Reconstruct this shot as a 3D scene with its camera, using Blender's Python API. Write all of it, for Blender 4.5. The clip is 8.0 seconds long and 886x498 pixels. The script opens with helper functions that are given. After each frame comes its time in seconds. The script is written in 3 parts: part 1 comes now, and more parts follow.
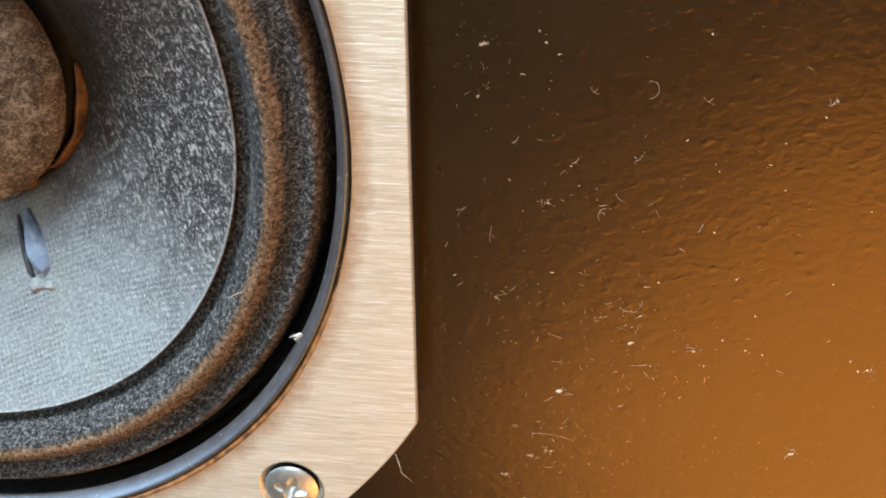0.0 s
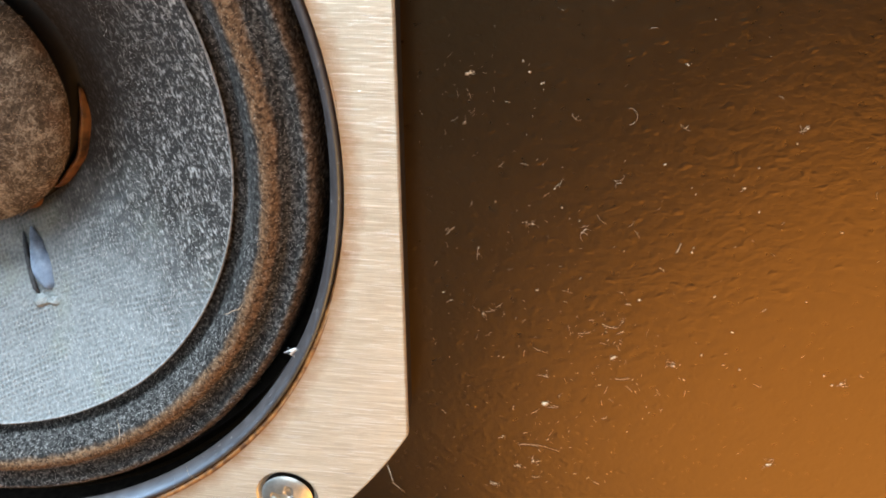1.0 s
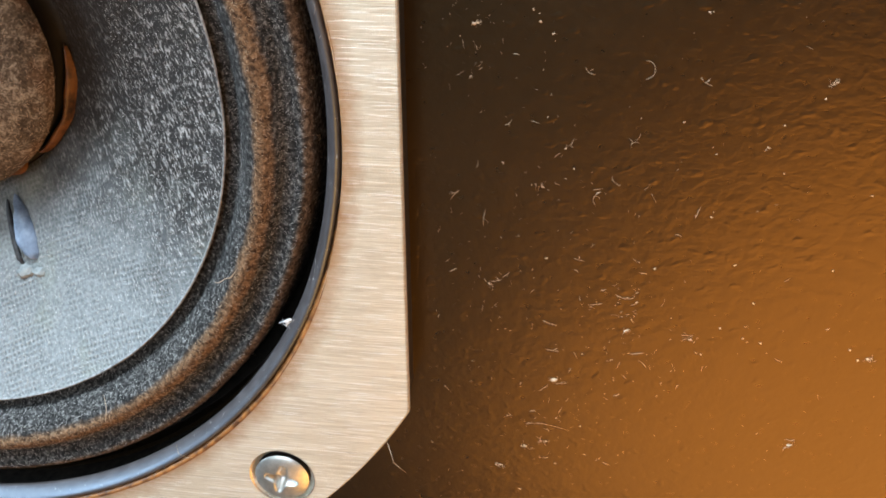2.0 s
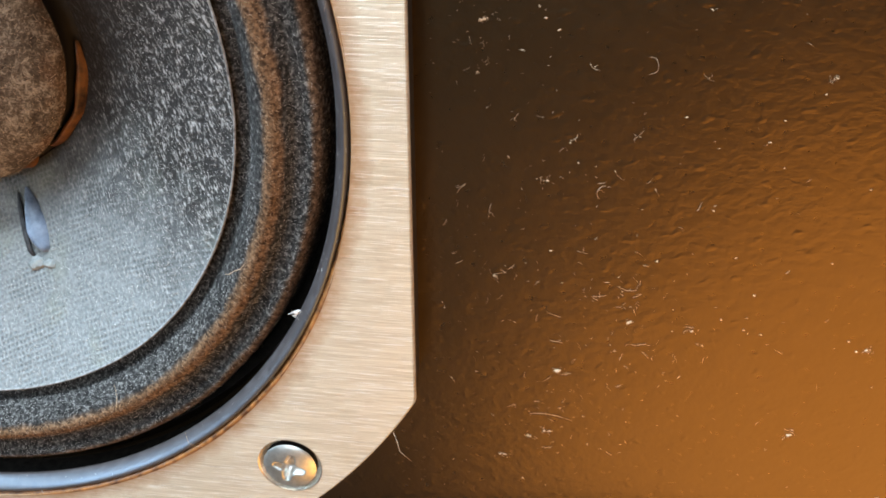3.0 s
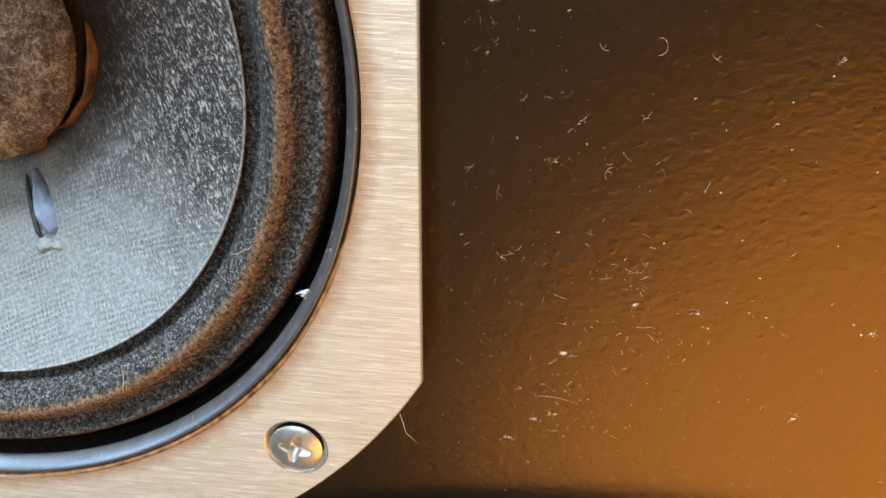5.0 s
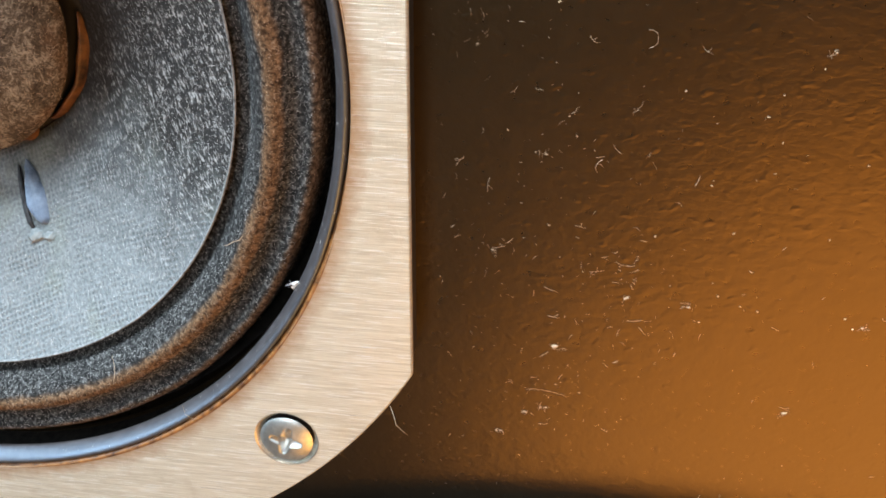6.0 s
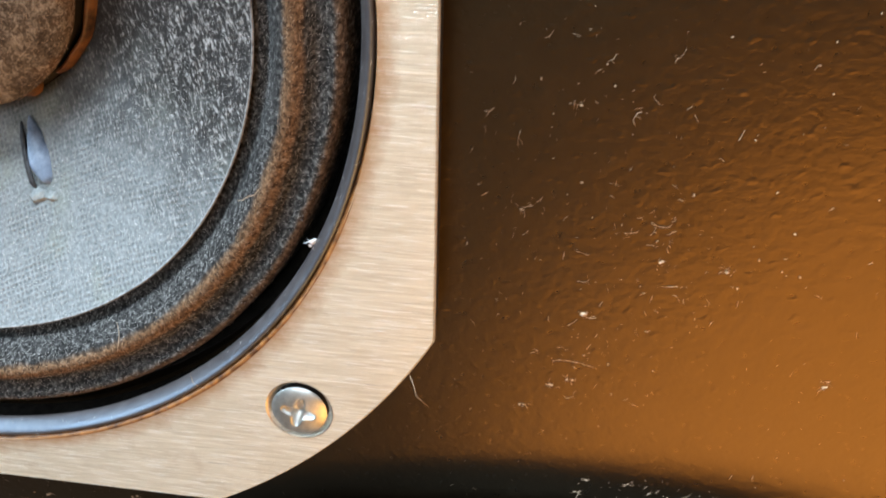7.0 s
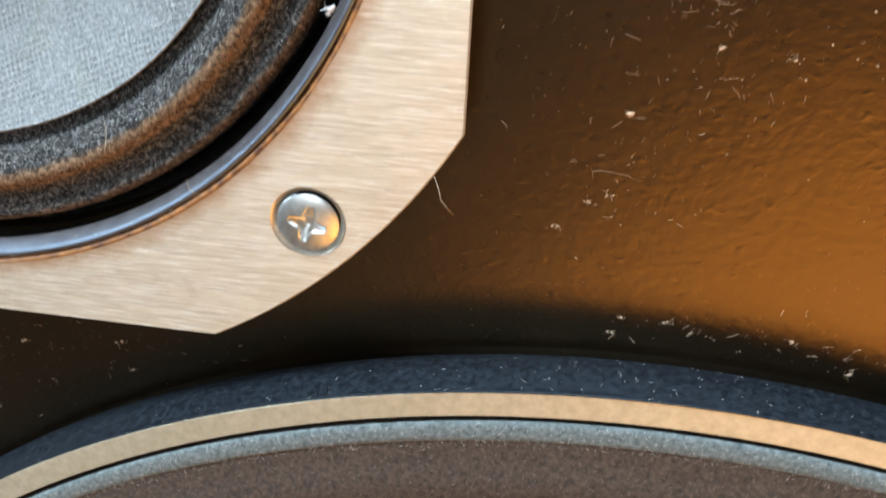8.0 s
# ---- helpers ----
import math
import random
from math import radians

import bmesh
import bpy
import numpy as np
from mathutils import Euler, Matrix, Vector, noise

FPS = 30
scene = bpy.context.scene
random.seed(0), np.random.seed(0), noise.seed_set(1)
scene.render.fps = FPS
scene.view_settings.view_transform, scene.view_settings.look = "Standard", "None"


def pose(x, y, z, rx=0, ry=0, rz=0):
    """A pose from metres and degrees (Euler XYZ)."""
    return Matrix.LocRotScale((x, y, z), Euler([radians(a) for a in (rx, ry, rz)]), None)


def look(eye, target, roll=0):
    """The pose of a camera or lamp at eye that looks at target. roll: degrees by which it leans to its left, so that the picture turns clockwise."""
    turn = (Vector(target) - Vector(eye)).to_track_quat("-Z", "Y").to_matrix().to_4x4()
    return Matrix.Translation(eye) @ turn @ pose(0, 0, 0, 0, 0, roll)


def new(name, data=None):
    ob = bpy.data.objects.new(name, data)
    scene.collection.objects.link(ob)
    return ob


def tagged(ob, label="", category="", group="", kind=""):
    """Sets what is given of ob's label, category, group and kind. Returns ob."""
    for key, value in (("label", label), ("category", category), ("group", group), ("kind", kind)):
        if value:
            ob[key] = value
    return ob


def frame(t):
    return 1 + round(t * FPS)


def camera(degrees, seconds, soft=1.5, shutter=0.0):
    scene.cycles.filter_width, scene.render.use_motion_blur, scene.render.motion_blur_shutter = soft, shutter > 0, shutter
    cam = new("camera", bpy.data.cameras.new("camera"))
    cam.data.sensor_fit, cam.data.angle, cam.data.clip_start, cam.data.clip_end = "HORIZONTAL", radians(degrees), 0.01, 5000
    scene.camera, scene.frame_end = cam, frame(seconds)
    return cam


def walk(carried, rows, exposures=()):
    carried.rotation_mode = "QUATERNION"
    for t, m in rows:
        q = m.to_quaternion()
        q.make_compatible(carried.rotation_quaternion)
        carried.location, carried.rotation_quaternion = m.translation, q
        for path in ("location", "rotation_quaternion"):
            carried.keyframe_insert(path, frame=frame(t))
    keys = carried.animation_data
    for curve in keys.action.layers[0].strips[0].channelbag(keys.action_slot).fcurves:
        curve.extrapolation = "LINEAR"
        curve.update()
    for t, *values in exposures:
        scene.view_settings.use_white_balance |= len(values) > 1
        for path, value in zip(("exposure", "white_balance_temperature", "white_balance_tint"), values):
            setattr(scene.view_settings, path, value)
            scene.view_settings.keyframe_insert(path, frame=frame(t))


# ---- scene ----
cam = camera(51.14, 8.0, soft=1.7, shutter=0.5)
# seconds, eye in metres (x, y, z), pitch, lean and yaw in degrees
ROWS = [
    (0.0, 0.07069, -0.08297, 0.03203, -28.51, 0.47, 7.49),
    (0.3, 0.06984, -0.08490, 0.03164, -28.26, 0.35, 7.61),
    (0.5, 0.07180, -0.08392, 0.03421, -28.23, 0.44, 7.63),
    (0.8, 0.07255, -0.08498, 0.03568, -28.15, 0.44, 7.45),
    (1.0, 0.07232, -0.08560, 0.03503, -28.12, 0.50, 7.55),
    (1.2, 0.07187, -0.08517, 0.03363, -27.93, 0.46, 8.04),
    (1.5, 0.07007, -0.08396, 0.03030, -28.17, 0.38, 7.68),
    (1.7, 0.07132, -0.08192, 0.02954, -28.28, 0.38, 7.78),
    (2.8, 0.07185, -0.08413, 0.03032, -28.46, 0.28, 7.68),
    (3.0, 0.07121, -0.08392, 0.03027, -28.67, 0.27, 7.80),
    (3.5, 0.07061, -0.08262, 0.02926, -28.50, 0.11, 7.80),
    (4.0, 0.07032, -0.08382, 0.02888, -28.50, 0.05, 7.94),
    (4.2, 0.07039, -0.08497, 0.02914, -28.57, 0.01, 7.90),
    (5.3, 0.07030, -0.08556, 0.02835, -28.47, -0.18, 7.87),
    (5.5, 0.07106, -0.08540, 0.02842, -28.60, -0.27, 8.06),
    (6.0, 0.07159, -0.08529, 0.02821, -28.84, -0.30, 8.12),
    (6.5, 0.06932, -0.08547, 0.02620, -28.54, -0.70, 8.19),
    (7.0, 0.06843, -0.08367, 0.02126, -28.26, -1.03, 8.24),
    (7.2, 0.06760, -0.08437, 0.01903, -28.47, -1.27, 8.42),
    (7.5, 0.06676, -0.08378, 0.01216, -29.10, -1.79, 8.27),
    (7.7, 0.06610, -0.08401, 0.00573, -28.94, -2.22, 8.35),
    (8.0, 0.06458, -0.08379, -0.00017, -29.09, -2.67, 7.88),
]
EYE = 0.45  # height of the small driver's centre above the floor
walk(cam, [(t, pose(x, y, EYE + z, 90 + pitch, lean, yaw)) for t, x, y, z, pitch, lean, yaw in ROWS])


# ---- world and light ----
MM = 0.001
world = bpy.data.worlds.new("sky")
scene.world = world
world.use_nodes = True
sky = world.node_tree.nodes.new("ShaderNodeTexSky")
sky.sky_type, sky.sun_disc = "NISHITA", False
sky.sun_elevation, sky.sun_rotation = radians(50), radians(120)
world.node_tree.links.new(sky.outputs[0], world.node_tree.nodes["Background"].inputs[0])
world.node_tree.nodes["Background"].inputs[1].default_value = 0.1


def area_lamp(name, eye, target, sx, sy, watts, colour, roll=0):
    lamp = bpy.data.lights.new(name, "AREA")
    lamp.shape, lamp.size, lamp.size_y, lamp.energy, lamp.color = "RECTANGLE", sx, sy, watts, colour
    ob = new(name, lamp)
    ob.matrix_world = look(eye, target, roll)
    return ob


# daylight through the roof window and two wall windows, all out of view
area_lamp("roof_window_daylight", (-0.35, -0.42, 2.38), (-0.35, -0.42, 0.0), 1.7, 0.5, 127, (0.72, 0.87, 1.0))
area_lamp("front_window_daylight", (-0.3, -2.97, 1.55), (-0.3, 0.0, 0.9), 1.2, 1.0, 34, (0.84, 0.93, 1.0))
area_lamp("west_window_daylight", (-2.17, -0.80, 1.50), (0.0, -0.4, 0.6), 1.0, 0.9, 44, (0.62, 0.82, 1.0))
# added warm light low in front, with no lamp body; makes the orange reflections
area_lamp("warm_glow_light", (0.333, -0.458, 0.111), (-0.119, -0.252, 1.527), 0.51, 0.47, 3.75, (1.0, 0.46, 0.10), -71)
scene.view_settings.exposure = 0.0


# ---- materials ----
class Nodes:
    """Short hand for the node tree of one material."""

    def __init__(self, name):
        self.m = bpy.data.materials.new(name)
        self.m.use_nodes = True
        self.t = self.m.node_tree
        self.b = self.t.nodes["Principled BSDF"]
        self.pos = self.t.nodes.new("ShaderNodeTexCoord").outputs["Object"]

    def put(self, socket, value):
        if isinstance(value, bpy.types.NodeSocket):
            self.t.links.new(value, socket)
        else:
            socket.default_value = value

    def stretch(self, sx, sy, sz, vector=None, turn=0.0):
        """Scaled coordinates, turned about the y axis first."""
        vector = vector or self.pos
        if turn:
            n = self.t.nodes.new("ShaderNodeMapping")
            self.put(n.inputs["Vector"], vector)
            n.inputs["Rotation"].default_value = (0.0, radians(turn), 0.0)
            vector = n.outputs[0]
        n = self.t.nodes.new("ShaderNodeMapping")
        self.put(n.inputs["Vector"], vector)
        n.inputs["Scale"].default_value = (sx, sy, sz)
        return n.outputs[0]

    def noise(self, scale, detail=3.0, rough=0.55, vector=None, distort=0.0):
        n = self.t.nodes.new("ShaderNodeTexNoise")
        self.put(n.inputs["Vector"], vector or self.pos)
        for key, v in (("Scale", scale), ("Detail", detail), ("Roughness", rough), ("Distortion", distort)):
            n.inputs[key].default_value = v
        return n.outputs["Fac"]

    def math(self, op, a, b=0.0, c=0.0):
        n = self.t.nodes.new("ShaderNodeMath")
        n.operation = op
        for s, v in zip(n.inputs, (a, b, c)):
            self.put(s, v)
        return n.outputs[0]

    def ramp(self, fac, *stops):
        n = self.t.nodes.new("ShaderNodeValToRGB")
        self.put(n.inputs[0], fac)
        e = n.color_ramp.elements
        while len(e) < len(stops):
            e.new(0.5)
        for el, (p, c) in zip(e, stops):
            el.position = p
            el.color = (*c, 1) if isinstance(c, tuple) else (c, c, c, 1)
        return n.outputs[0]

    def mix(self, fac, a, b, mode="MIX"):
        n = self.t.nodes.new("ShaderNodeMix")
        n.data_type, n.blend_type = "RGBA", mode
        for s, v in ((n.inputs[0], fac), (n.inputs[6], a), (n.inputs[7], b)):
            self.put(s, (*v, 1) if isinstance(v, tuple) else v)
        return n.outputs[2]

    def radius(self):
        """Distance from the object's y axis, in millimetres."""
        n = self.t.nodes.new("ShaderNodeSeparateXYZ")
        self.put(n.inputs[0], self.pos)
        r = self.math("SQRT", self.math("ADD", self.math("POWER", n.outputs[0], 2.0), self.math("POWER", n.outputs[2], 2.0)))
        return self.math("MULTIPLY", r, 1000.0)

    def bump(self, height, strength, mm):
        n = self.t.nodes.new("ShaderNodeBump")
        self.put(n.inputs["Height"], height)
        n.inputs["Strength"].default_value, n.inputs["Distance"].default_value = strength, mm * MM
        self.put(self.b.inputs["Normal"], n.outputs[0])

    def finish(self, colour, rough, metal=0.0, **more):
        self.put(self.b.inputs["Base Color"], (*colour, 1) if isinstance(colour, tuple) else colour)
        self.put(self.b.inputs["Roughness"], rough)
        self.put(self.b.inputs["Metallic"], metal)
        for key, v in more.items():
            self.put(self.b.inputs[key.replace("_", " ")], v)
        return self.m


def baffle_paint():
    n = Nodes("dark brown lacquered board")
    grain = n.noise(1.0, 3, 0.55, n.stretch(850, 900, 1050))
    lumps = n.noise(330, 2, 0.5)
    pimples = n.ramp(n.noise(1.0, 1, 0.5, n.stretch(620, 600, 820)), (0.63, 0.0), (0.76, 1.0))
    col = n.ramp(n.noise(90, 4), (0.3, (0.003, 0.002, 0.001)), (0.7, (0.007, 0.004, 0.002)))
    haze = n.ramp(n.noise(260, 5, 0.65), (0.50, 0.0), (0.80, 0.03))
    col = n.mix(haze, col, (0.09, 0.065, 0.04))
    relief = n.math("ADD", n.math("MULTIPLY", grain, 0.85), n.math("ADD", n.math("MULTIPLY", lumps, 0.6), n.math("MULTIPLY", pimples, 0.38)))
    n.bump(relief, 0.24, 0.21)
    # part of the warm reflection's orange is put into the specular tint
    return n.finish(col, n.ramp(grain, (0.3, 0.27), (0.7, 0.32)), Specular_IOR_Level=1.0, Specular_Tint=(1.0, 0.68, 0.37, 1.0))


def brushed_metal(name, tint, pale, rough=0.42, streak=0.35, worn=0.0):
    n = Nodes(name)
    lines = n.noise(1.0, 3, 0.7, n.stretch(170, 900, 8600))
    broad = n.noise(1.0, 3, 0.6, n.stretch(80, 300, 1500))
    scratch = n.ramp(n.noise(1.0, 2, 0.5, n.stretch(260, 900, 8600)), (0.59, 0.0), (0.66, 1.0))
    grime = n.ramp(n.noise(1.0, 3, 0.6, n.stretch(260, 700, 4300)), (0.58, 0.0), (0.72, 1.0))
    both = n.math("ADD", n.math("MULTIPLY", lines, 0.76), n.math("MULTIPLY", broad, 0.24))
    col = n.mix(n.ramp(both, (0.38, 0.0), (0.62, 0.85)), tint, pale)
    col = n.mix(n.math("MULTIPLY", grime, 0.16), col, (0.46, 0.36, 0.25))
    col = n.mix(n.math("MULTIPLY", scratch, 0.62), col, (1.0, 0.99, 0.97))
    stain = n.ramp(n.noise(240, 5, 0.7), (0.58, 0.0), (0.80, 0.30))
    col = n.mix(stain, col, (0.45, 0.36, 0.25))
    if worn:
        # old amber glue that has crept out of the joint round the hole
        edge = n.math("ADD", n.radius(), n.math("MULTIPLY", n.math("SUBTRACT", n.noise(420, 4, 0.7), 0.5), 2.6))
        col = n.mix(n.ramp(n.math("DIVIDE", n.math("SUBTRACT", edge, worn), 4.0), (0.0, 0.8), (0.6, 0.0)), col, (0.40, 0.19, 0.06))
    n.bump(n.math("ADD", both, n.math("MULTIPLY", scratch, 0.4)), streak, 0.06)
    return n.finish(col, n.math("SUBTRACT", n.ramp(both, (0.3, rough - 0.06), (0.7, rough + 0.10)), n.math("MULTIPLY", scratch, 0.12)), 0.5)


def cone_paper():
    n = Nodes("grey felted cone paper")
    s = n.t.nodes.new("ShaderNodeSeparateXYZ")
    n.put(s.inputs[0], n.pos)
    # a loose, uneven weave
    slant = n.t.nodes.new("ShaderNodeSeparateXYZ")
    n.put(slant.inputs[0], n.stretch(1, 1, 1, turn=24))
    k = math.pi / (0.58 * MM)
    sway = n.math("MULTIPLY", n.noise(300, 2, 0.5), 2.4)
    weave = n.math("MULTIPLY", n.math("SINE", n.math("ADD", n.math("MULTIPLY", slant.outputs[0], k), sway)), n.math("SINE", n.math("ADD", n.math("MULTIPLY", slant.outputs[2], k), sway)))
    pits = n.math("MULTIPLY", n.ramp(n.math("ABSOLUTE", weave), (0.30, 0.0), (0.85, 1.0)), n.ramp(n.noise(300, 3), (0.38, 0.15), (0.62, 1.0)))
    felt = n.noise(2200, 4, 0.7)
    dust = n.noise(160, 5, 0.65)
    flecks = n.noise(1.0, 3, 0.65, n.stretch(3500, 700, 1500, turn=30), 0.3)
    # dust with light from above painted in: pale lower half, dark flecked paper above
    low_side = n.math("ADD", n.math("ADD", n.math("MULTIPLY", s.outputs[2], -36.0), n.math("MULTIPLY", s.outputs[0], -12.0)), n.math("MULTIPLY", n.math("SUBTRACT", dust, 0.5), 1.0))
    lit_lower = n.ramp(n.math("ADD", low_side, 0.12), (0.05, 0.08), (0.72, 1.0))
    patchy = n.math("ADD", flecks, n.math("MULTIPLY", n.math("SUBTRACT", n.noise(620, 3, 0.6), 0.5), 0.30))
    upper_dark = n.ramp(patchy, (0.46, (0.016, 0.013, 0.012)), (0.54, (0.050, 0.045, 0.042)), (0.67, (0.47, 0.45, 0.43)))
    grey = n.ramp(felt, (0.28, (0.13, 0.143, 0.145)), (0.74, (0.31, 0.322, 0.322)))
    grey = n.mix(n.math("MULTIPLY", n.ramp(flecks, (0.52, 0.0), (0.70, 1.0)), 0.35), grey, (0.44, 0.45, 0.445))
    grey = n.mix(n.math("MULTIPLY", pits, 0.52), grey, (0.085, 0.09, 0.092))
    # faint olive blotches of old sealing varnish
    grey = n.mix(n.ramp(n.noise(95, 3, 0.6), (0.52, 0.0), (0.68, 0.35)), grey, (0.25, 0.265, 0.19))
    col = n.mix(lit_lower, upper_dark, grey)
    # shade painted round the neck in dark brown, reaching further out above
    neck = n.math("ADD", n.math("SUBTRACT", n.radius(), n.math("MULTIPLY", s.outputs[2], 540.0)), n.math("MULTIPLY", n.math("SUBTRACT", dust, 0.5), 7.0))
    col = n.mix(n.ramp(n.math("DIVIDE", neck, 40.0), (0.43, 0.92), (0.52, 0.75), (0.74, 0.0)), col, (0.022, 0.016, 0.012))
    n.bump(n.math("SUBTRACT", n.math("ADD", felt, n.math("MULTIPLY", flecks, 1.2)), n.math("MULTIPLY", pits, 0.8)), 0.7, 0.14)
    return n.finish(col, 0.9, Specular_IOR_Level=0.2)


def surround_cloth():
    n = Nodes("dusty black doped cloth")
    felt = n.noise(1900, 4, 0.75)
    patch = n.noise(230, 4, 0.65)
    col = n.ramp(felt, (0.43, (0.008, 0.0075, 0.007)), (0.56, (0.058, 0.055, 0.052)), (0.68, (0.21, 0.205, 0.195)))
    r = n.math("ADD", n.radius(), n.math("MULTIPLY", n.math("SUBTRACT", patch, 0.5), 1.7))
    # rust-brown dust that has settled along the two ridges
    band = n.ramp(n.math("DIVIDE", n.math("SUBTRACT", r, 38.0), 12.0), (0.38, 0.0), (0.43, 0.85), (0.53, 0.85), (0.575, 0.0), (0.78, 0.0), (0.82, 0.5), (0.85, 0.5), (0.885, 0.1))
    rust = n.ramp(felt, (0.38, (0.040, 0.020, 0.009)), (0.68, (0.30, 0.17, 0.085)))
    col = n.mix(band, col, rust)
    n.bump(felt, 0.7, 0.14)
    return n.finish(col, 0.88, Specular_IOR_Level=0.25)


def rubber(name, lo, hi, rough, dull=0.25, gloss=0.5, sheen=(1.0, 1.0, 1.0), grain=700, ior=1.5):
    n = Nodes(name)
    d = n.noise(grain, 5, 0.7)
    col = n.ramp(d, (0.40, lo), (0.75, hi))
    n.bump(n.noise(1500, 3), 0.25, 0.08)
    return n.finish(col, n.ramp(d, (0.35, rough), (0.7, rough + dull)), Specular_IOR_Level=gloss, Specular_Tint=(*sheen, 1.0), IOR=ior)


def plain(name, lo, hi, scale, rough, metal=0.0, bump=0.3, mm=0.1, **more):
    n = Nodes(name)
    f = n.noise(scale, 4, 0.65)
    n.bump(f, bump, mm)
    return n.finish(n.ramp(f, (0.32, lo), (0.70, hi)), rough, metal, **more)


def fibre(name, lo, hi):
    n = Nodes(name)
    g = n.t.nodes.new("ShaderNodeNewGeometry")
    return n.finish(n.ramp(g.outputs["Random Per Island"], (0.0, lo), (1.0, hi)), 0.7, Specular_IOR_Level=0.3)


def cap_felt():
    n = Nodes("brown dusty felt")
    felt = n.math("ADD", n.math("MULTIPLY", n.noise(1700, 6, 0.75, None, 1.5), 0.65), n.math("MULTIPLY", n.noise(380, 4, 0.6, None, 1.0), 0.35))
    col = n.ramp(felt, (0.36, (0.028, 0.020, 0.014)), (0.50, (0.105, 0.078, 0.055)), (0.63, (0.44, 0.37, 0.29)))
    # rust-coloured varnish that has soaked into the rim
    rim = n.math("ADD", n.radius(), n.math("MULTIPLY", n.math("SUBTRACT", n.noise(170, 4, 0.6), 0.5), 7.0))
    cap_z = n.t.nodes.new("ShaderNodeSeparateXYZ")
    n.put(cap_z.inputs[0], n.pos)
    soaked = n.ramp(n.math("MULTIPLY", n.math("ADD", cap_z.outputs[2], 0.014), 100.0), (0.1, 0.0), (0.6, 1.0))
    col = n.mix(n.math("MULTIPLY", soaked, n.ramp(n.math("DIVIDE", rim, 20.0), (0.74, 0.0), (0.84, 0.7))), col, n.ramp(felt, (0.36, (0.07, 0.024, 0.007)), (0.64, (0.33, 0.14, 0.048))))
    n.bump(felt, 0.9, 0.3)
    return n.finish(col, 0.9, Specular_IOR_Level=0.2)


BAFFLE = baffle_paint()
PLATE = brushed_metal("brushed champagne aluminium", (0.63, 0.575, 0.45), (0.91, 0.865, 0.74), streak=0.7, worn=51.7)
TRIM = plain("satin aluminium trim", (0.40, 0.37, 0.275), (0.53, 0.50, 0.385), 900, 0.5, 0.35, 0.15, 0.05)
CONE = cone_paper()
SURROUND = surround_cloth()
# blue of the daylight reflection is put into both rubbers' specular tint
RING = rubber("dark grey gasket rubber", (0.046, 0.036, 0.033), (0.085, 0.069, 0.063), 0.36, 0.10, 1.0, (0.60, 0.79, 1.0), 700, 1.75)
GASKET = rubber("dusty black rubber", (0.003, 0.004, 0.006), (0.012, 0.016, 0.021), 0.42, 0.25, 0.32, (0.72, 0.87, 1.0), 1300)
GLUE = plain("amber glue", (0.05, 0.016, 0.005), (0.40, 0.16, 0.042), 700, 0.45)
CAP = cap_felt()
CAP_SKIRT = plain("black skirt with painted shade", (0.003, 0.0025, 0.002), (0.010, 0.007, 0.005), 900, 0.75)
BLOB = plain("blue-grey sealing lacquer", (0.09, 0.125, 0.18), (0.25, 0.31, 0.41), 600, 0.36, 0.0, 0.6, 0.25)
BEAD = plain("dark amber glue", (0.025, 0.010, 0.004), (0.26, 0.105, 0.028), 420, 0.5, 0.0, 0.6, 0.3)
LEAD = plain("grey-black lead with its shade", (0.018, 0.018, 0.020), (0.075, 0.075, 0.080), 900, 0.8)
SCREW = plain("zinc plated steel", (0.50, 0.51, 0.49), (0.77, 0.77, 0.74), 800, 0.42, 1.0, 0.12, 0.04)
STEEL_EDGE = plain("tarnished cut metal", (0.40, 0.33, 0.25), (0.68, 0.60, 0.48), 700, 0.36, 0.9)
WOOF_EDGE = plain("grey felt edging", (0.06, 0.078, 0.080), (0.18, 0.215, 0.218), 1700, 0.95, 0.0, 0.8, 0.2)
WOOF_ROLL = plain("dark brown foam", (0.018, 0.011, 0.007), (0.080, 0.052, 0.036), 1700, 0.9, 0.0, 0.7, 0.2)
EDGE = plain("pale paper edge", (0.10, 0.10, 0.10), (0.36, 0.365, 0.36), 1500, 0.9, 0.0, 0.6, 0.1)
DAB = plain("pale dried glue", (0.17, 0.185, 0.185), (0.36, 0.38, 0.37), 1300, 0.7, 0.0, 0.8, 0.3)
GAP_BLACK = plain("gap black matt coating", (0.006, 0.005, 0.004), (0.020, 0.016, 0.013), 900, 0.95, Specular_IOR_Level=0.1)
BLACK = plain("matt black paint", (0.006, 0.006, 0.006), (0.015, 0.014, 0.013), 400, 0.6)
VENEER = plain("dark walnut veneer", (0.05, 0.028, 0.015), (0.11, 0.06, 0.03), 60, 0.45)
LINT = fibre("pale lint", (0.25, 0.165, 0.10), (0.68, 0.50, 0.34))
WHITE_LINT = fibre("white lint", (0.55, 0.56, 0.57), (0.85, 0.86, 0.87))
BROWN_FUZZ = fibre("brown dust fibres", (0.06, 0.05, 0.045), (0.26, 0.22, 0.20))
TAN_FUZZ = fibre("tan dust fibres", (0.10, 0.058, 0.028), (0.56, 0.41, 0.28))
FUZZ = fibre("grey dust fibres", (0.20, 0.19, 0.18), (0.66, 0.64, 0.61))
FLOORWOOD = plain("dark oak boards", (0.022, 0.015, 0.009), (0.044, 0.028, 0.017), 14, 0.45)
PLASTER = plain("plaster", (0.26, 0.25, 0.24), (0.32, 0.31, 0.29), 30, 0.9)


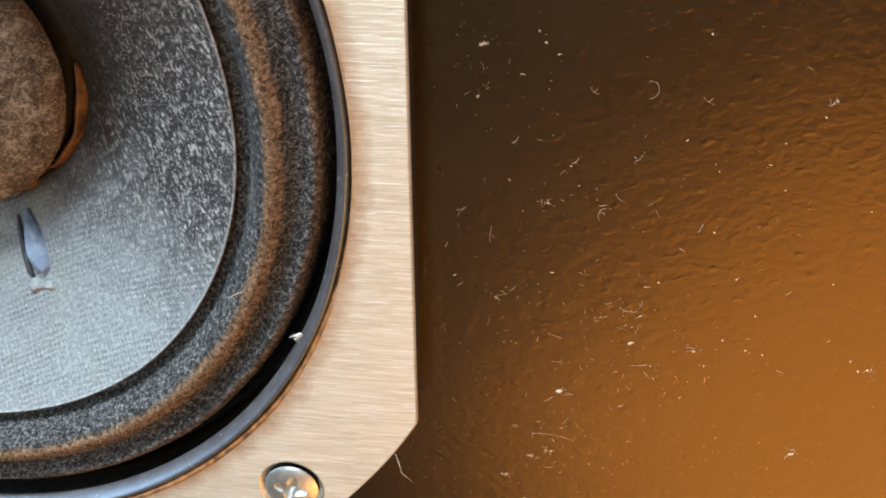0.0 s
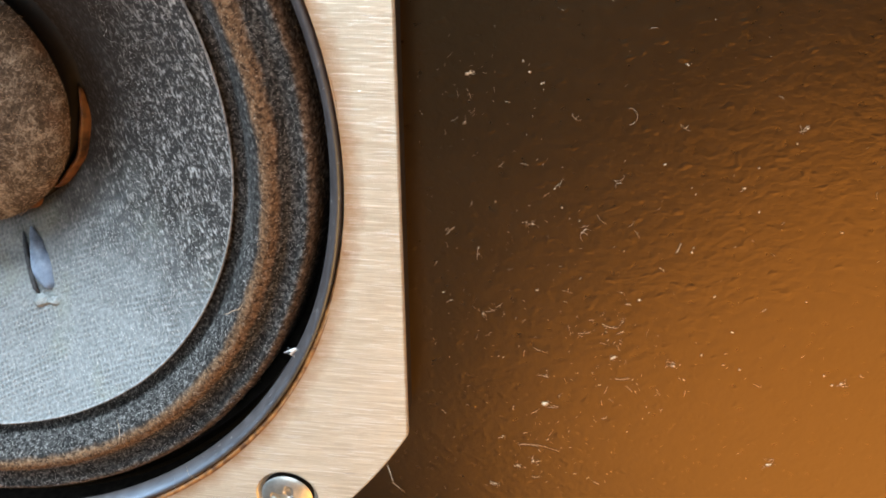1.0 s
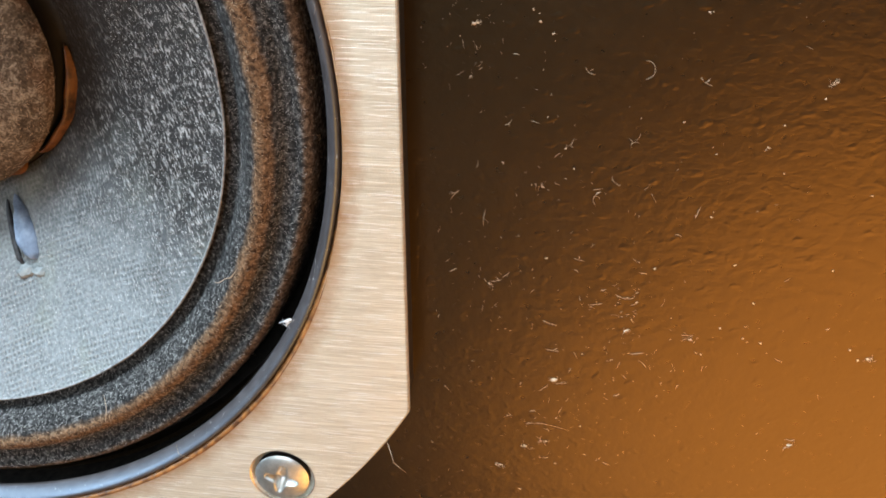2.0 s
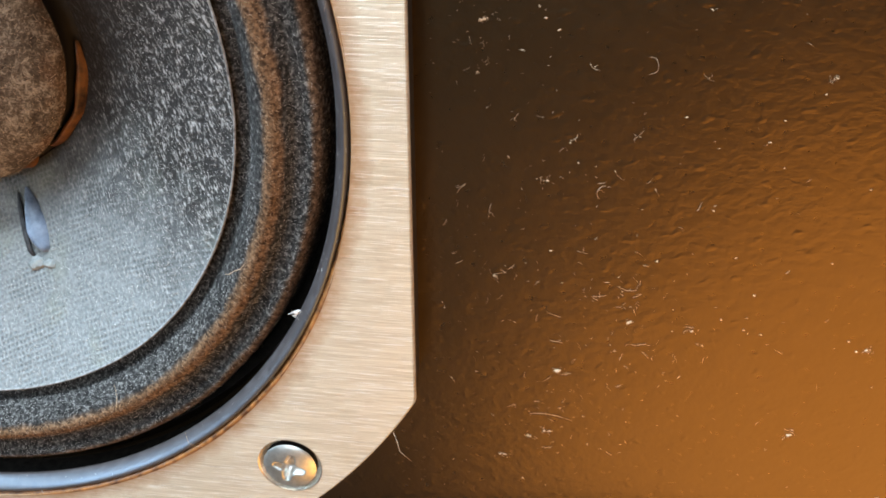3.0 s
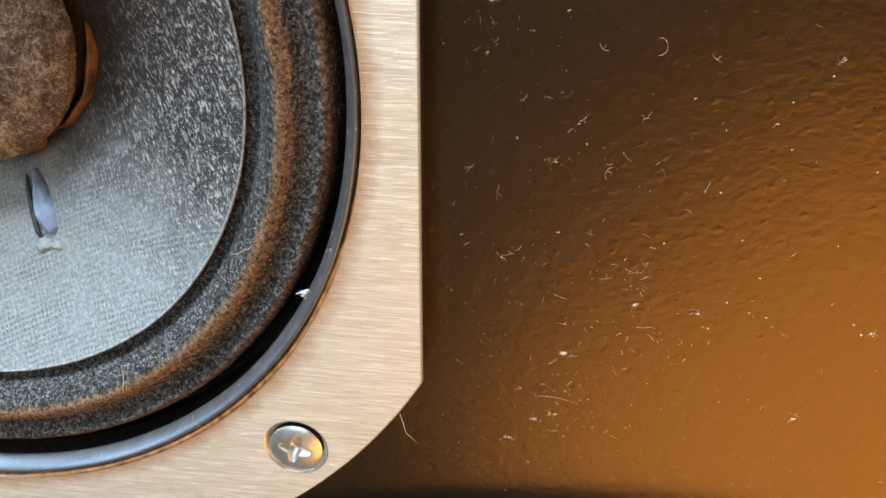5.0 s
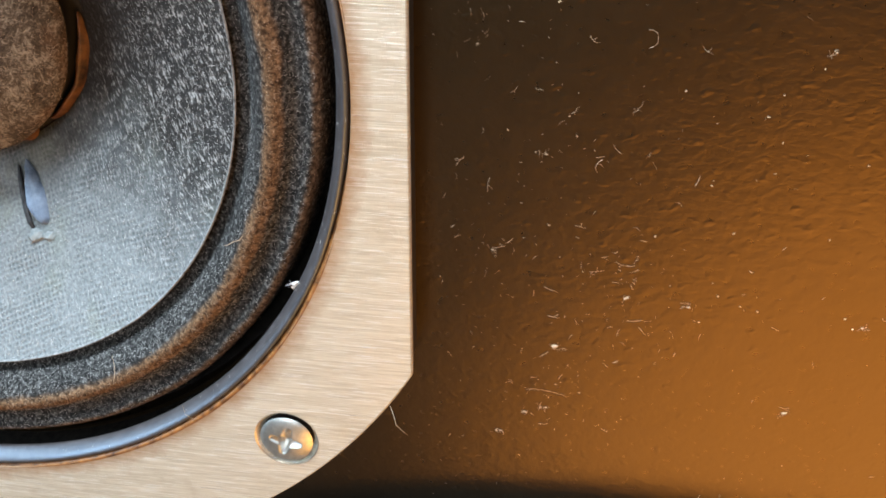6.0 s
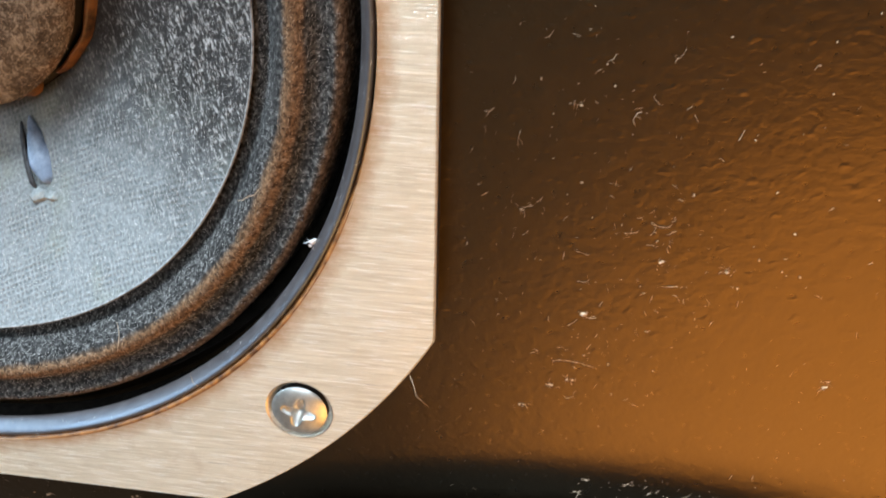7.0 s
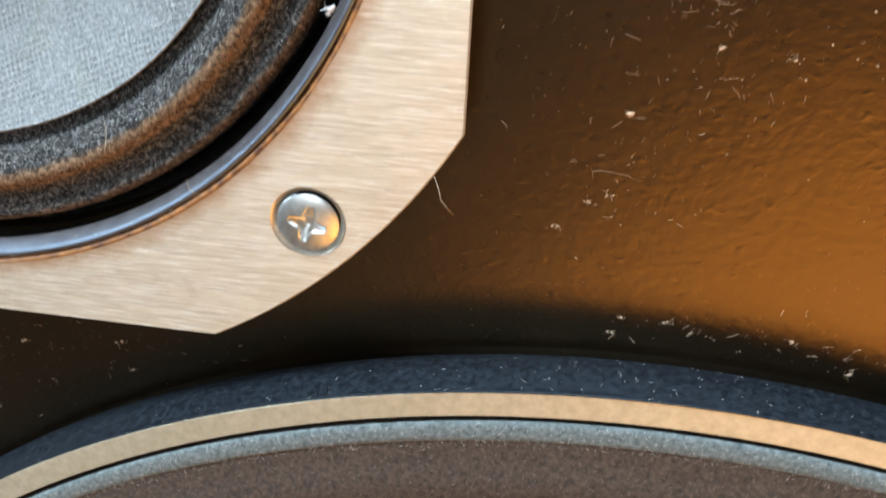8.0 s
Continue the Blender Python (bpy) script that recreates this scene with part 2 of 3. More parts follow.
# ---- mesh helpers ----
def part(name, bm, material, parent, label="", smooth=True):
    """Links a bmesh as one mesh object under a thing or a part (None: on its own)."""
    me = bpy.data.meshes.new(name)
    bmesh.ops.recalc_face_normals(bm, faces=bm.faces[:])
    bm.to_mesh(me)
    bm.free()
    return hang(name, me, material, parent, label, smooth)


def hang(name, me, material, parent, label="", smooth=True):
    if not me.materials:
        me.materials.append(material)
    if smooth:
        me.shade_smooth()
    ob = new(name, me)
    ob.parent = parent
    return tagged(ob, label)


def empty(name, x, y, z):
    ob = new(name)
    ob.empty_display_size = 0.01
    ob.matrix_world = pose(x, y, z)
    return ob


def box(x0, x1, y0, y1, z0, z1, bevel=0.0):
    bm = bmesh.new()
    bmesh.ops.create_cube(bm, size=1, matrix=Matrix.Translation(((x0 + x1) / 2, (y0 + y1) / 2, (z0 + z1) / 2)) @ Matrix.Diagonal((x1 - x0, y1 - y0, z1 - z0, 1)))
    if bevel:
        bmesh.ops.bevel(bm, geom=bm.edges[:], offset=bevel, segments=2, affect="EDGES", profile=0.5)
    return bm


def lathe(profile, steps=240, wobble=0.0, seed=0.0, closed=False, arc=None):
    """A profile of (radius, y) in millimetres, turned about the y axis."""
    bm = bmesh.new()
    rings = []
    for i in range(steps):
        a = radians(arc[0] + (arc[1] - arc[0]) * i / (steps - 1)) if arc else 2 * math.pi * i / steps
        thin = math.sin(math.pi * i / (steps - 1)) ** 0.4 if arc else 1.0
        ring = []
        for r, y in profile:
            k = wobble * noise.noise((4 * math.cos(a) + seed, 4 * math.sin(a), r * 0.3)) if wobble else 0.0
            if arc:
                r, y = profile[0][0] + (r - profile[0][0]) * thin, profile[0][1] + (y - profile[0][1]) * thin
            ring.append(bm.verts.new(((r + k) * MM * math.sin(a), (y + k * 0.5) * MM, (r + k) * MM * math.cos(a))))
        rings.append(ring)
    m = len(profile)
    for i in range(steps - 1 if arc else steps):
        p, q = rings[i], rings[(i + 1) % steps]
        for j in range(m if closed else m - 1):
            bm.faces.new((p[j], p[(j + 1) % m], q[(j + 1) % m], q[j]))
    bmesh.ops.remove_doubles(bm, verts=bm.verts[:], dist=1e-7)
    return bm


def curve_profile(points, n):
    """A smooth profile of n steps through a few (radius, y) points."""
    out = []
    p = [points[0], *points, points[-1]]
    for i in range(1, len(p) - 2):
        for s in range(n):
            t = s / n
            out.append(tuple(0.5 * (2 * b + (c - a) * t + (2 * a - 5 * b + 4 * c - d) * t * t + (3 * b - a - 3 * c + d) * t ** 3)
                             for a, b, c, d in zip(p[i - 1], p[i], p[i + 1], p[i + 2])))
    return out + [points[-1]]


def loop_edges(bm, pts, y):
    vs = [bm.verts.new((x * MM, y * MM, z * MM)) for x, z in pts]
    return vs, [bm.edges.new((a, b)) for a, b in zip(vs, vs[1:] + vs[:1])]


def circle_pts(cx, cz, r, n):
    return [(cx + r * math.sin(2 * math.pi * i / n), cz + r * math.cos(2 * math.pi * i / n)) for i in range(n)]


def skirt(bm, a, b):
    for i in range(len(a)):
        j = (i + 1) % len(a)
        bm.faces.new((a[i], a[j], b[j], b[i]))


def sheet_with_holes(outline, holes, y_front, y_back, rim=0.0):
    """A flat board: an outline and holes [(points, points at the back, back y)], with walls down to the back; rim rounds the front edge."""
    bm = bmesh.new()
    cx = sum(p[0] for p in outline) / len(outline)
    cz = sum(p[1] for p in outline) / len(outline)

    def inset(p):
        d = math.hypot(p[0] - cx, p[1] - cz)
        return (cx + (p[0] - cx) * (d - rim) / d, cz + (p[1] - cz) * (d - rim) / d)

    front, edges = loop_edges(bm, [inset(p) for p in outline] if rim else outline, y_front)
    walls = []
    for pts, deep, yb in holes:
        v, e = loop_edges(bm, pts, y_front)
        edges += e
        walls.append((v, deep, yb))
    bmesh.ops.triangle_fill(bm, edges=edges, use_beauty=True, normal=(0, -1, 0))
    if rim:
        mid = [bm.verts.new((x * MM, (y_front + rim) * MM, z * MM)) for x, z in outline]
        skirt(bm, front, mid)
        front = mid
    back = [bm.verts.new((x * MM, y_back * MM, z * MM)) for x, z in outline]
    skirt(bm, front, back)
    for v, deep, yb in walls:
        skirt(bm, v, [bm.verts.new((x * MM, yb * MM, z * MM)) for x, z in deep])
    return bm


class Fibres:
    """Collects thin three-sided hairs into one mesh."""

    def __init__(self):
        self.v, self.f = [], []

    def hair(self, pts, r):
        n0 = len(self.v)
        for i, p in enumerate(pts):
            t = (pts[min(i + 1, len(pts) - 1)] - pts[max(i - 1, 0)]).normalized()
            a = t.cross(Vector((0.31, -0.9, 0.2))).normalized()
            b = t.cross(a)
            k = r * (0.45 if i in (0, len(pts) - 1) else 1.0)
            for s in range(3):
                w = 2.0944 * s
                self.v.append((p + (a * math.cos(w) + b * math.sin(w)) * k) * MM)
        for i in range(len(pts) - 1):
            for s in range(3):
                q = n0 + 3 * i
                self.f.append((q + s, q + (s + 1) % 3, q + 3 + (s + 1) % 3, q + 3 + s))
        e = n0 + 3 * (len(pts) - 1)
        self.f += [(n0 + 2, n0 + 1, n0), (e, e + 1, e + 2)]

    def curl(self, rnd, origin, along, up, length, r, bend=1.0, lift=0.1, n=4):
        """A bent hair from origin that lies along a direction on a surface with the normal up."""
        side = up.cross(along).normalized()
        pts, p, a = [], origin + up * (r * 0.8), rnd.uniform(-0.4, 0.4) * bend
        turn = rnd.uniform(-1, 1) * bend * 1.6 / n
        for i in range(n):
            pts.append(p.copy())
            a += turn
            p = p + (along * math.cos(a) + side * math.sin(a)) * (length / (n - 1)) + up * (rnd.uniform(-0.3, 1.0) * lift * length / n)
        self.hair(pts, r)

    def flake(self, rnd, centre, size):
        """A small crumpled flake of dust."""
        n0, n = len(self.v), 7
        turn = rnd.uniform(0, 6)
        for k, dy in ((1.0, 0.0), (0.75, -0.5)):
            for i in range(n):
                a = turn + 2 * math.pi * i / n
                q = size * k * rnd.uniform(0.5, 1.2)
                self.v.append((centre + Vector((q * math.cos(a), dy * size * rnd.uniform(0.4, 1.0), 0.75 * q * math.sin(a)))) * MM)
        for i in range(n):
            j = (i + 1) % n
            self.f.append((n0 + i, n0 + j, n0 + n + j, n0 + n + i))
        self.f.append(tuple(n0 + n + i for i in range(n)))

    def mesh(self, name):
        me = bpy.data.meshes.new(name)
        me.from_pydata([tuple(v) for v in self.v], [], self.f)
        return me


def fuzz_on(profile, count, seed, size, r, lift, bias=1.0):
    """Short hairs scattered over a turned surface given by its (radius, y) profile."""
    rnd = random.Random(seed)
    fs = Fibres()
    seg = [(a, b, (a[0] + b[0]) * math.hypot(b[0] - a[0], b[1] - a[1])) for a, b in zip(profile, profile[1:])]
    picks = rnd.choices(seg, [s[2] for s in seg], k=count)
    for a, b, _ in picks:
        t, w = rnd.random(), rnd.uniform(0, 2 * math.pi)
        rr, y = a[0] + (b[0] - a[0]) * t, a[1] + (b[1] - a[1]) * t
        radial = Vector((math.sin(w), 0, math.cos(w)))
        slope = (radial * (b[0] - a[0]) + Vector((0, b[1] - a[1], 0))).normalized()
        ring = Vector((math.cos(w), 0, -math.sin(w)))
        up = slope.cross(ring).normalized()
        if up.y > 0:
            up = -up
        g = rnd.gauss(0, 0.9)
        along = (slope * math.cos(g) + ring * math.sin(g)).normalized()
        ln = size * rnd.uniform(0.4, 1.0) * (2.2 if rnd.random() < 0.05 else 1.0)
        fs.curl(rnd, radial * rr + Vector((0, y, 0)), along, up, ln, r * rnd.uniform(0.6, 1.25), 0.6, lift, 4)
    return fs


# ---- room ----
def room():
    x0, x1, y0, y1, h, t = -2.2, 2.6, -3.0, 0.9, 2.4, 0.12
    for name, b, mat, label in (
        ("floor", box(x0 - t, x1 + t, y0 - t, y1 + t, -0.1, 0.0), FLOORWOOD, "dark oak floor of the room"),
        ("wall_north", box(x0 - t, x1 + t, y1, y1 + t, 0.0, h), PLASTER, "plain plastered wall behind the loudspeaker"),
        ("wall_east", box(x1, x1 + t, y0, y1, 0.0, h), PLASTER, "plain plastered wall"),
    ):
        tagged(part(name, b, mat, None, smooth=False), label, name.split("_")[0], kind="structure")
    bm = bmesh.new()
    for a in ((y0, -1.35, 0.0, h), (-0.25, y1, 0.0, h), (-1.35, -0.25, 0.0, 1.0), (-1.35, -0.25, 2.0, h)):
        bmesh.ops.create_cube(bm, size=1, matrix=Matrix.Translation((x0 - t / 2, (a[0] + a[1]) / 2, (a[2] + a[3]) / 2)) @ Matrix.Diagonal((t, a[1] - a[0], a[3] - a[2], 1)))
    tagged(part("wall_west", bm, PLASTER, None, smooth=False), "plain plastered wall with a window opening", "wall", kind="structure")
    south = [(x0 - t, -0.95, 0.0, h), (0.35, x1 + t, 0.0, h), (-0.95, 0.35, 0.0, 1.0), (-0.95, 0.35, 2.1, h)]
    bm = bmesh.new()
    for a in south:
        bmesh.ops.create_cube(bm, size=1, matrix=Matrix.Translation(((a[0] + a[1]) / 2, y0 - t / 2, (a[2] + a[3]) / 2)) @ Matrix.Diagonal((a[1] - a[0], t, a[3] - a[2], 1)))
    tagged(part("wall_south", bm, PLASTER, None, smooth=False), "plain plastered wall with a window opening", "wall", kind="structure")
    bm = bmesh.new()
    wx0, wx1, wy0, wy1 = -1.25, 0.55, -0.70, -0.14
    for a in ((x0 - t, wx0, y0 - t, y1 + t), (wx1, x1 + t, y0 - t, y1 + t), (wx0, wx1, y0 - t, wy0), (wx0, wx1, wy1, y1 + t)):
        bmesh.ops.create_cube(bm, size=1, matrix=Matrix.Translation(((a[0] + a[1]) / 2, (a[2] + a[3]) / 2, h + 0.1)) @ Matrix.Diagonal((a[1] - a[0], a[3] - a[2], 0.2, 1)))
    tagged(part("ceiling", bm, PLASTER, None, smooth=False), "plain plastered ceiling with a roof window opening", "ceiling", kind="structure")


room()

# ---- loudspeaker cabinet ----
WX, WZ = 80.2, -192.2  # centre of the large driver from the small one, mm
PLATE_H, PLATE_W, PLATE_R, HOLE_R = 5.8, 57.2, 65.5, 51.8


def cabinet():
    x0, x1, z0, z1 = WX - 190, WX + 190, -EYE / MM, 170.0
    cab = empty("loudspeaker_cabinet", 0, 0, EYE)
    tagged(cab, "dark brown lacquered loudspeaker cabinet, dusty, standing on the floor", "loudspeaker")
    mid, woof = circle_pts(0, 0, 50.5, 96), circle_pts(WX, WZ, 133.2, 160)
    bm = sheet_with_holes([(x0, z0), (x1, z0), (x1, z1), (x0, z1)], [(mid, mid, 18), (woof, woof, 18)], 0, 18)
    part("baffle", bm, BAFFLE, cab, "dark brown lacquered board with fine relief", smooth=False)
    a, b, c, d = x0 * MM, x1 * MM, z0 * MM, z1 * MM
    part("side_panel", box(a - 0.018, a - 0.0002, -0.006, 0.30, c, d, 0.001), VENEER, cab, smooth=False)
    part("side_panel", box(b + 0.0002, b + 0.018, -0.006, 0.30, c, d, 0.001), VENEER, cab, smooth=False)
    part("top_panel", box(a - 0.018, b + 0.018, -0.006, 0.30, d + 0.0002, d + 0.018, 0.001), VENEER, cab, smooth=False)
    part("back_panel", box(a, b, 0.285, 0.299, c, d), BLACK, cab, smooth=False)
    return cab


cabinet()


# ---- small driver ----
def plate_outline():
    c = math.degrees(math.acos(PLATE_W / PLATE_R))
    pts = []
    for q in range(4):
        for i in range(25):
            w = radians(90 * q + c + (90 - 2 * c) * i / 24)
            pts.append((PLATE_R * math.sin(w), PLATE_R * math.cos(w)))
    return pts


def screw_head(radius=3.12, rise=0.72):
    """An oval head with a cross recess, its rim at y = 0 and its crown towards -y."""
    bm = bmesh.new()
    n, turn = 56, radians(14)
    rows = []
    for j in range(n + 1):
        row = []
        for i in range(n + 1):
            u, v = 2 * i / n - 1, 2 * j / n - 1
            x, z = u * math.sqrt(1 - v * v / 2) * radius, v * math.sqrt(1 - u * u / 2) * radius
            d = min(1.0, math.hypot(x, z) / radius)
            y = -rise * math.sqrt(max(0.0, 1 - (d * 0.97) ** 2))
            a, b = x * math.cos(turn) - z * math.sin(turn), x * math.sin(turn) + z * math.cos(turn)
            wide_a, wide_b = 0.74 - 0.20 * abs(a), 0.74 - 0.20 * abs(b)
            arm = max((wide_a - abs(b)) / 0.34 if abs(a) < 1.85 else -1, (wide_b - abs(a)) / 0.34 if abs(b) < 1.85 else -1)
            core = (0.95 - math.hypot(a, b)) / 0.3
            deep = max(0.0, min(1.0, max(arm, core)))
            fade = max(0.0, 1 - max(0.0, math.hypot(a, b) - 0.5) / 1.5)
            y += deep * (0.25 + 0.95 * fade)
            row.append(bm.verts.new((x * MM, y * MM, z * MM)))
        rows.append(row)
    for j in range(n):
        for i in range(n):
            bm.faces.new((rows[j][i], rows[j][i + 1], rows[j + 1][i + 1], rows[j + 1][i]))
    return bm


CONE_PROFILE = [(39.1, -1.45), (38.7, -1.2), (34.0, 1.9), (29.0, 5.1), (24.0, 8.3), (20.0, 10.9), (16.2, 13.2)]
SURROUND_PROFILE = curve_profile([(38.2, -0.2), (39.4, -0.4), (40.4, -0.8), (41.4, -2.4), (42.5, -3.7), (43.7, -4.2), (44.8, -3.5), (45.5, -2.7), (46.4, -2.9), (47.4, -3.4), (48.2, -2.9), (48.6, -1.2), (49.0, 2.2)], 5)
CAP_PROFILE = [(15.9, 9.6), (15.75, 8.8), (15.0, 7.9), (13.0, 6.7), (10.4, 5.7), (7.3, 4.9), (3.6, 4.4), (0.0, 4.3)]


def small_driver():
    d = empty("midrange_driver", 0, 0, EYE)
    tagged(d, "small dusty midrange driver with brushed champagne aluminium plate, on the baffle", "speaker driver")
    hole = circle_pts(0, 0, HOLE_R, 200)
    s = 42.45
    spots = [(s, -s), (s, s), (-s, s), (-s, -s)]
    holes = [(hole, hole, -PLATE_H + 0.9)] + [(circle_pts(x, z, 3.75, 40), circle_pts(x, z, 2.0, 40), -PLATE_H + 2.2) for x, z in spots]
    part("mounting_plate", sheet_with_holes(plate_outline(), holes, -PLATE_H, -PLATE_H + 0.9, 0.18), PLATE, d, "brushed champagne aluminium plate with cut corners", smooth=False)
    inner = circle_pts(0, 0, HOLE_R, 120)
    part("spacer", sheet_with_holes([(x * 0.992, z * 0.992) for x, z in plate_outline()], [(inner, inner, 0.0)], -PLATE_H + 0.85, 0.0), BLACK, d, "black spacer under the plate", smooth=False)
    for x, z in spots:
        sc = part("screw", screw_head(), SCREW, d, "cross-head countersunk zinc screw")
        sc.matrix_local = pose(x * MM, (-PLATE_H + 0.12) * MM, z * MM)
        sunk = part("countersink", lathe([(3.80, -0.03), (3.72, -0.02), (3.35, 0.75), (2.6, 1.9)], 48), STEEL_EDGE, d, "tarnished countersink round the screw")
        sunk.matrix_local = pose(x * MM, -PLATE_H * MM, z * MM)
    ring = [(50.35, -3.6), (50.0, -3.75), (50.02, -4.1), (50.3, -4.7), (50.62, -5.3), (50.9, -5.65), (51.15, -5.76), (51.38, -5.6), (51.5, -5.1), (51.5, -3.7)]
    part("gasket_ring", lathe(ring, 280, 0.10, 3.0, True), RING, d, "dark grey rounded rubber ring")
    part("glue_line", lathe([(51.3, -4.6), (51.45, -5.3), (51.65, -5.66), (51.85, -5.84), (52.08, -5.79)], 480, 0.34, 9.0), GLUE, d, "uneven amber glue line round the ring")
    part("basket", lathe([(48.4, 2.6), (51.2, 2.6), (51.7, 2.0), (51.7, -3.8), (51.2, -3.9), (51.0, -3.0), (51.0, 2.0), (48.5, 2.2)], 120, closed=True), GAP_BLACK, d, "black metal basket")
    part("surround", lathe(SURROUND_PROFILE, 280, 0.12, 1.0), SURROUND, d, "ridged dusty cloth surround, rust-brown on the ridges")
    cone = part("cone", lathe(CONE_PROFILE, 240, 0.05, 5.0), CONE, d, "grey felted paper cone covered in dust, light and shade painted in")
    part("cone_edge", lathe([(38.8, -1.2), (38.92, -1.5), (39.04, -1.54), (39.14, -1.4)], 280, 0.06, 5.0), EDGE, cone, "pale trimmed paper edge")
    for w0, w1, k in ((86, 141, 1.0), (149, 160, 1.3)):
        part("glue_bead", lathe([(15.7, 12.9), (15.9, 12.9 - 1.1 * k), (16.15, 12.9 - 1.4 * k), (16.45, 12.9 - 1.1 * k), (16.9, 12.7)], 60, 0.4, 7.0, arc=(w0, w1)), BEAD, cone, "amber glue bead at the cone's neck")
    cap = part("dust_cap", lathe(CAP_PROFILE, 160, 0.12, 2.0), CAP, d, "brown dusty felt dome")
    # near-black skirt: the shade of the gap under the dome is painted here
    part("cap_skirt", lathe([(15.85, 9.5), (15.3, 10.0), (15.2, 13.2), (16.5, 13.5)], 120), CAP_SKIRT, cap, "black skirt under the dome, gap shade painted in")
    part("back_cover", lathe([(0.0, 30.0), (52.0, 30.0), (52.0, 2.6)], 60), BLACK, d)
    # lacquer drop over the lead's joint, lying down the slope of the cone
    bm = bmesh.new()
    bmesh.ops.create_uvsphere(bm, u_segments=24, v_segments=18, radius=1.0)
    for v in bm.verts:
        k = (v.co.z + 1) / 2
        w = 0.35 + 1.0 * (1 - k) ** 0.8
        w *= 1 + 0.25 * noise.noise(v.co * 2.6)
        v.co = Vector((v.co.x * w * 1.3, v.co.y * w * 0.5, v.co.z * 4.3)) * MM
    drop = part("lead_joint", bm, BLOB, cone, "blue-grey lacquer drop over the lead's joint")
    p0, p1 = Vector((6.3, 11.4, -16.9)) * MM, Vector((10.1, 6.9, -23.9)) * MM
    drop.matrix_local = Matrix.Translation((p0 + p1) / 2) @ (p0 - p1).to_track_quat("Z", "Y").to_matrix().to_4x4()
    # the thin dark lead beside it, drawn together with its shade
    fs = Fibres()
    fs.hair([Vector(p) for p in ((5.3, 11.2, -18.0), (5.7, 10.4, -19.3), (6.3, 9.3, -20.9), (7.0, 8.2, -22.4), (7.8, 7.2, -23.7), (8.4, 6.9, -24.6))], 0.36)
    for ox, oy, oz, k in ((8.8, 6.5, -25.0, 1.1), (10.6, 6.2, -24.9, 0.8)):
        bm = bmesh.new()
        bmesh.ops.create_icosphere(bm, subdivisions=3, radius=1.0)
        for v in bm.verts:
            v.co = Vector((v.co.x * 0.9, v.co.y * 0.22, v.co.z * 0.75)) * (k * (1 + 0.6 * noise.noise(v.co * 1.8 + Vector((ox, 0, 0))))) * MM
        dab = part("glue_dab", bm, DAB, cone, "pale dried glue at the lead's end")
        dab.matrix_local = Matrix.Translation(Vector((ox, oy, oz)) * MM) @ pose(0, 0, 0, -32)
    hang("lead_and_shade", fs.mesh("lead_and_shade"), LEAD, cone, "thin black lead, its shade painted in")
    def span(r0, r1):
        return [p for p in SURROUND_PROFILE if r0 <= p[0] <= r1]

    for name, prof, n, size, r, lift, seed, mat, text in (
        ("cone_dust", CONE_PROFILE[:5], 15000, 0.30, 0.021, 0.3, 11, FUZZ, "fine grey dust fibres"),
        ("surround_dust", span(39.3, 42.7), 15000, 0.21, 0.019, 0.6, 12, FUZZ, "fine grey dust fibres"),
        ("surround_dust", span(44.7, 47.9), 9000, 0.19, 0.018, 0.5, 15, FUZZ, "fine grey dust fibres"),
        ("ridge_dust", span(42.7, 44.7), 7000, 0.36, 0.020, 0.7, 16, TAN_FUZZ, "tan matted dust fibres"),
        ("ridge_dust", span(47.8, 48.6), 1200, 0.45, 0.020, 0.8, 17, TAN_FUZZ, "tan matted dust fibres"),
        ("ring_dust", ring[2:9], 380, 0.55, 0.018, 0.6, 14, FUZZ, "fine grey dust fibres"),
        ("cap_dust", CAP_PROFILE, 3200, 0.55, 0.026, 0.7, 13, TAN_FUZZ, "tan matted dust fibres"),
    ):
        tagged(hang(name, fuzz_on(prof, n, seed, size, r, lift).mesh(name), mat, d), text, kind="stuff")
    return d


small_driver()


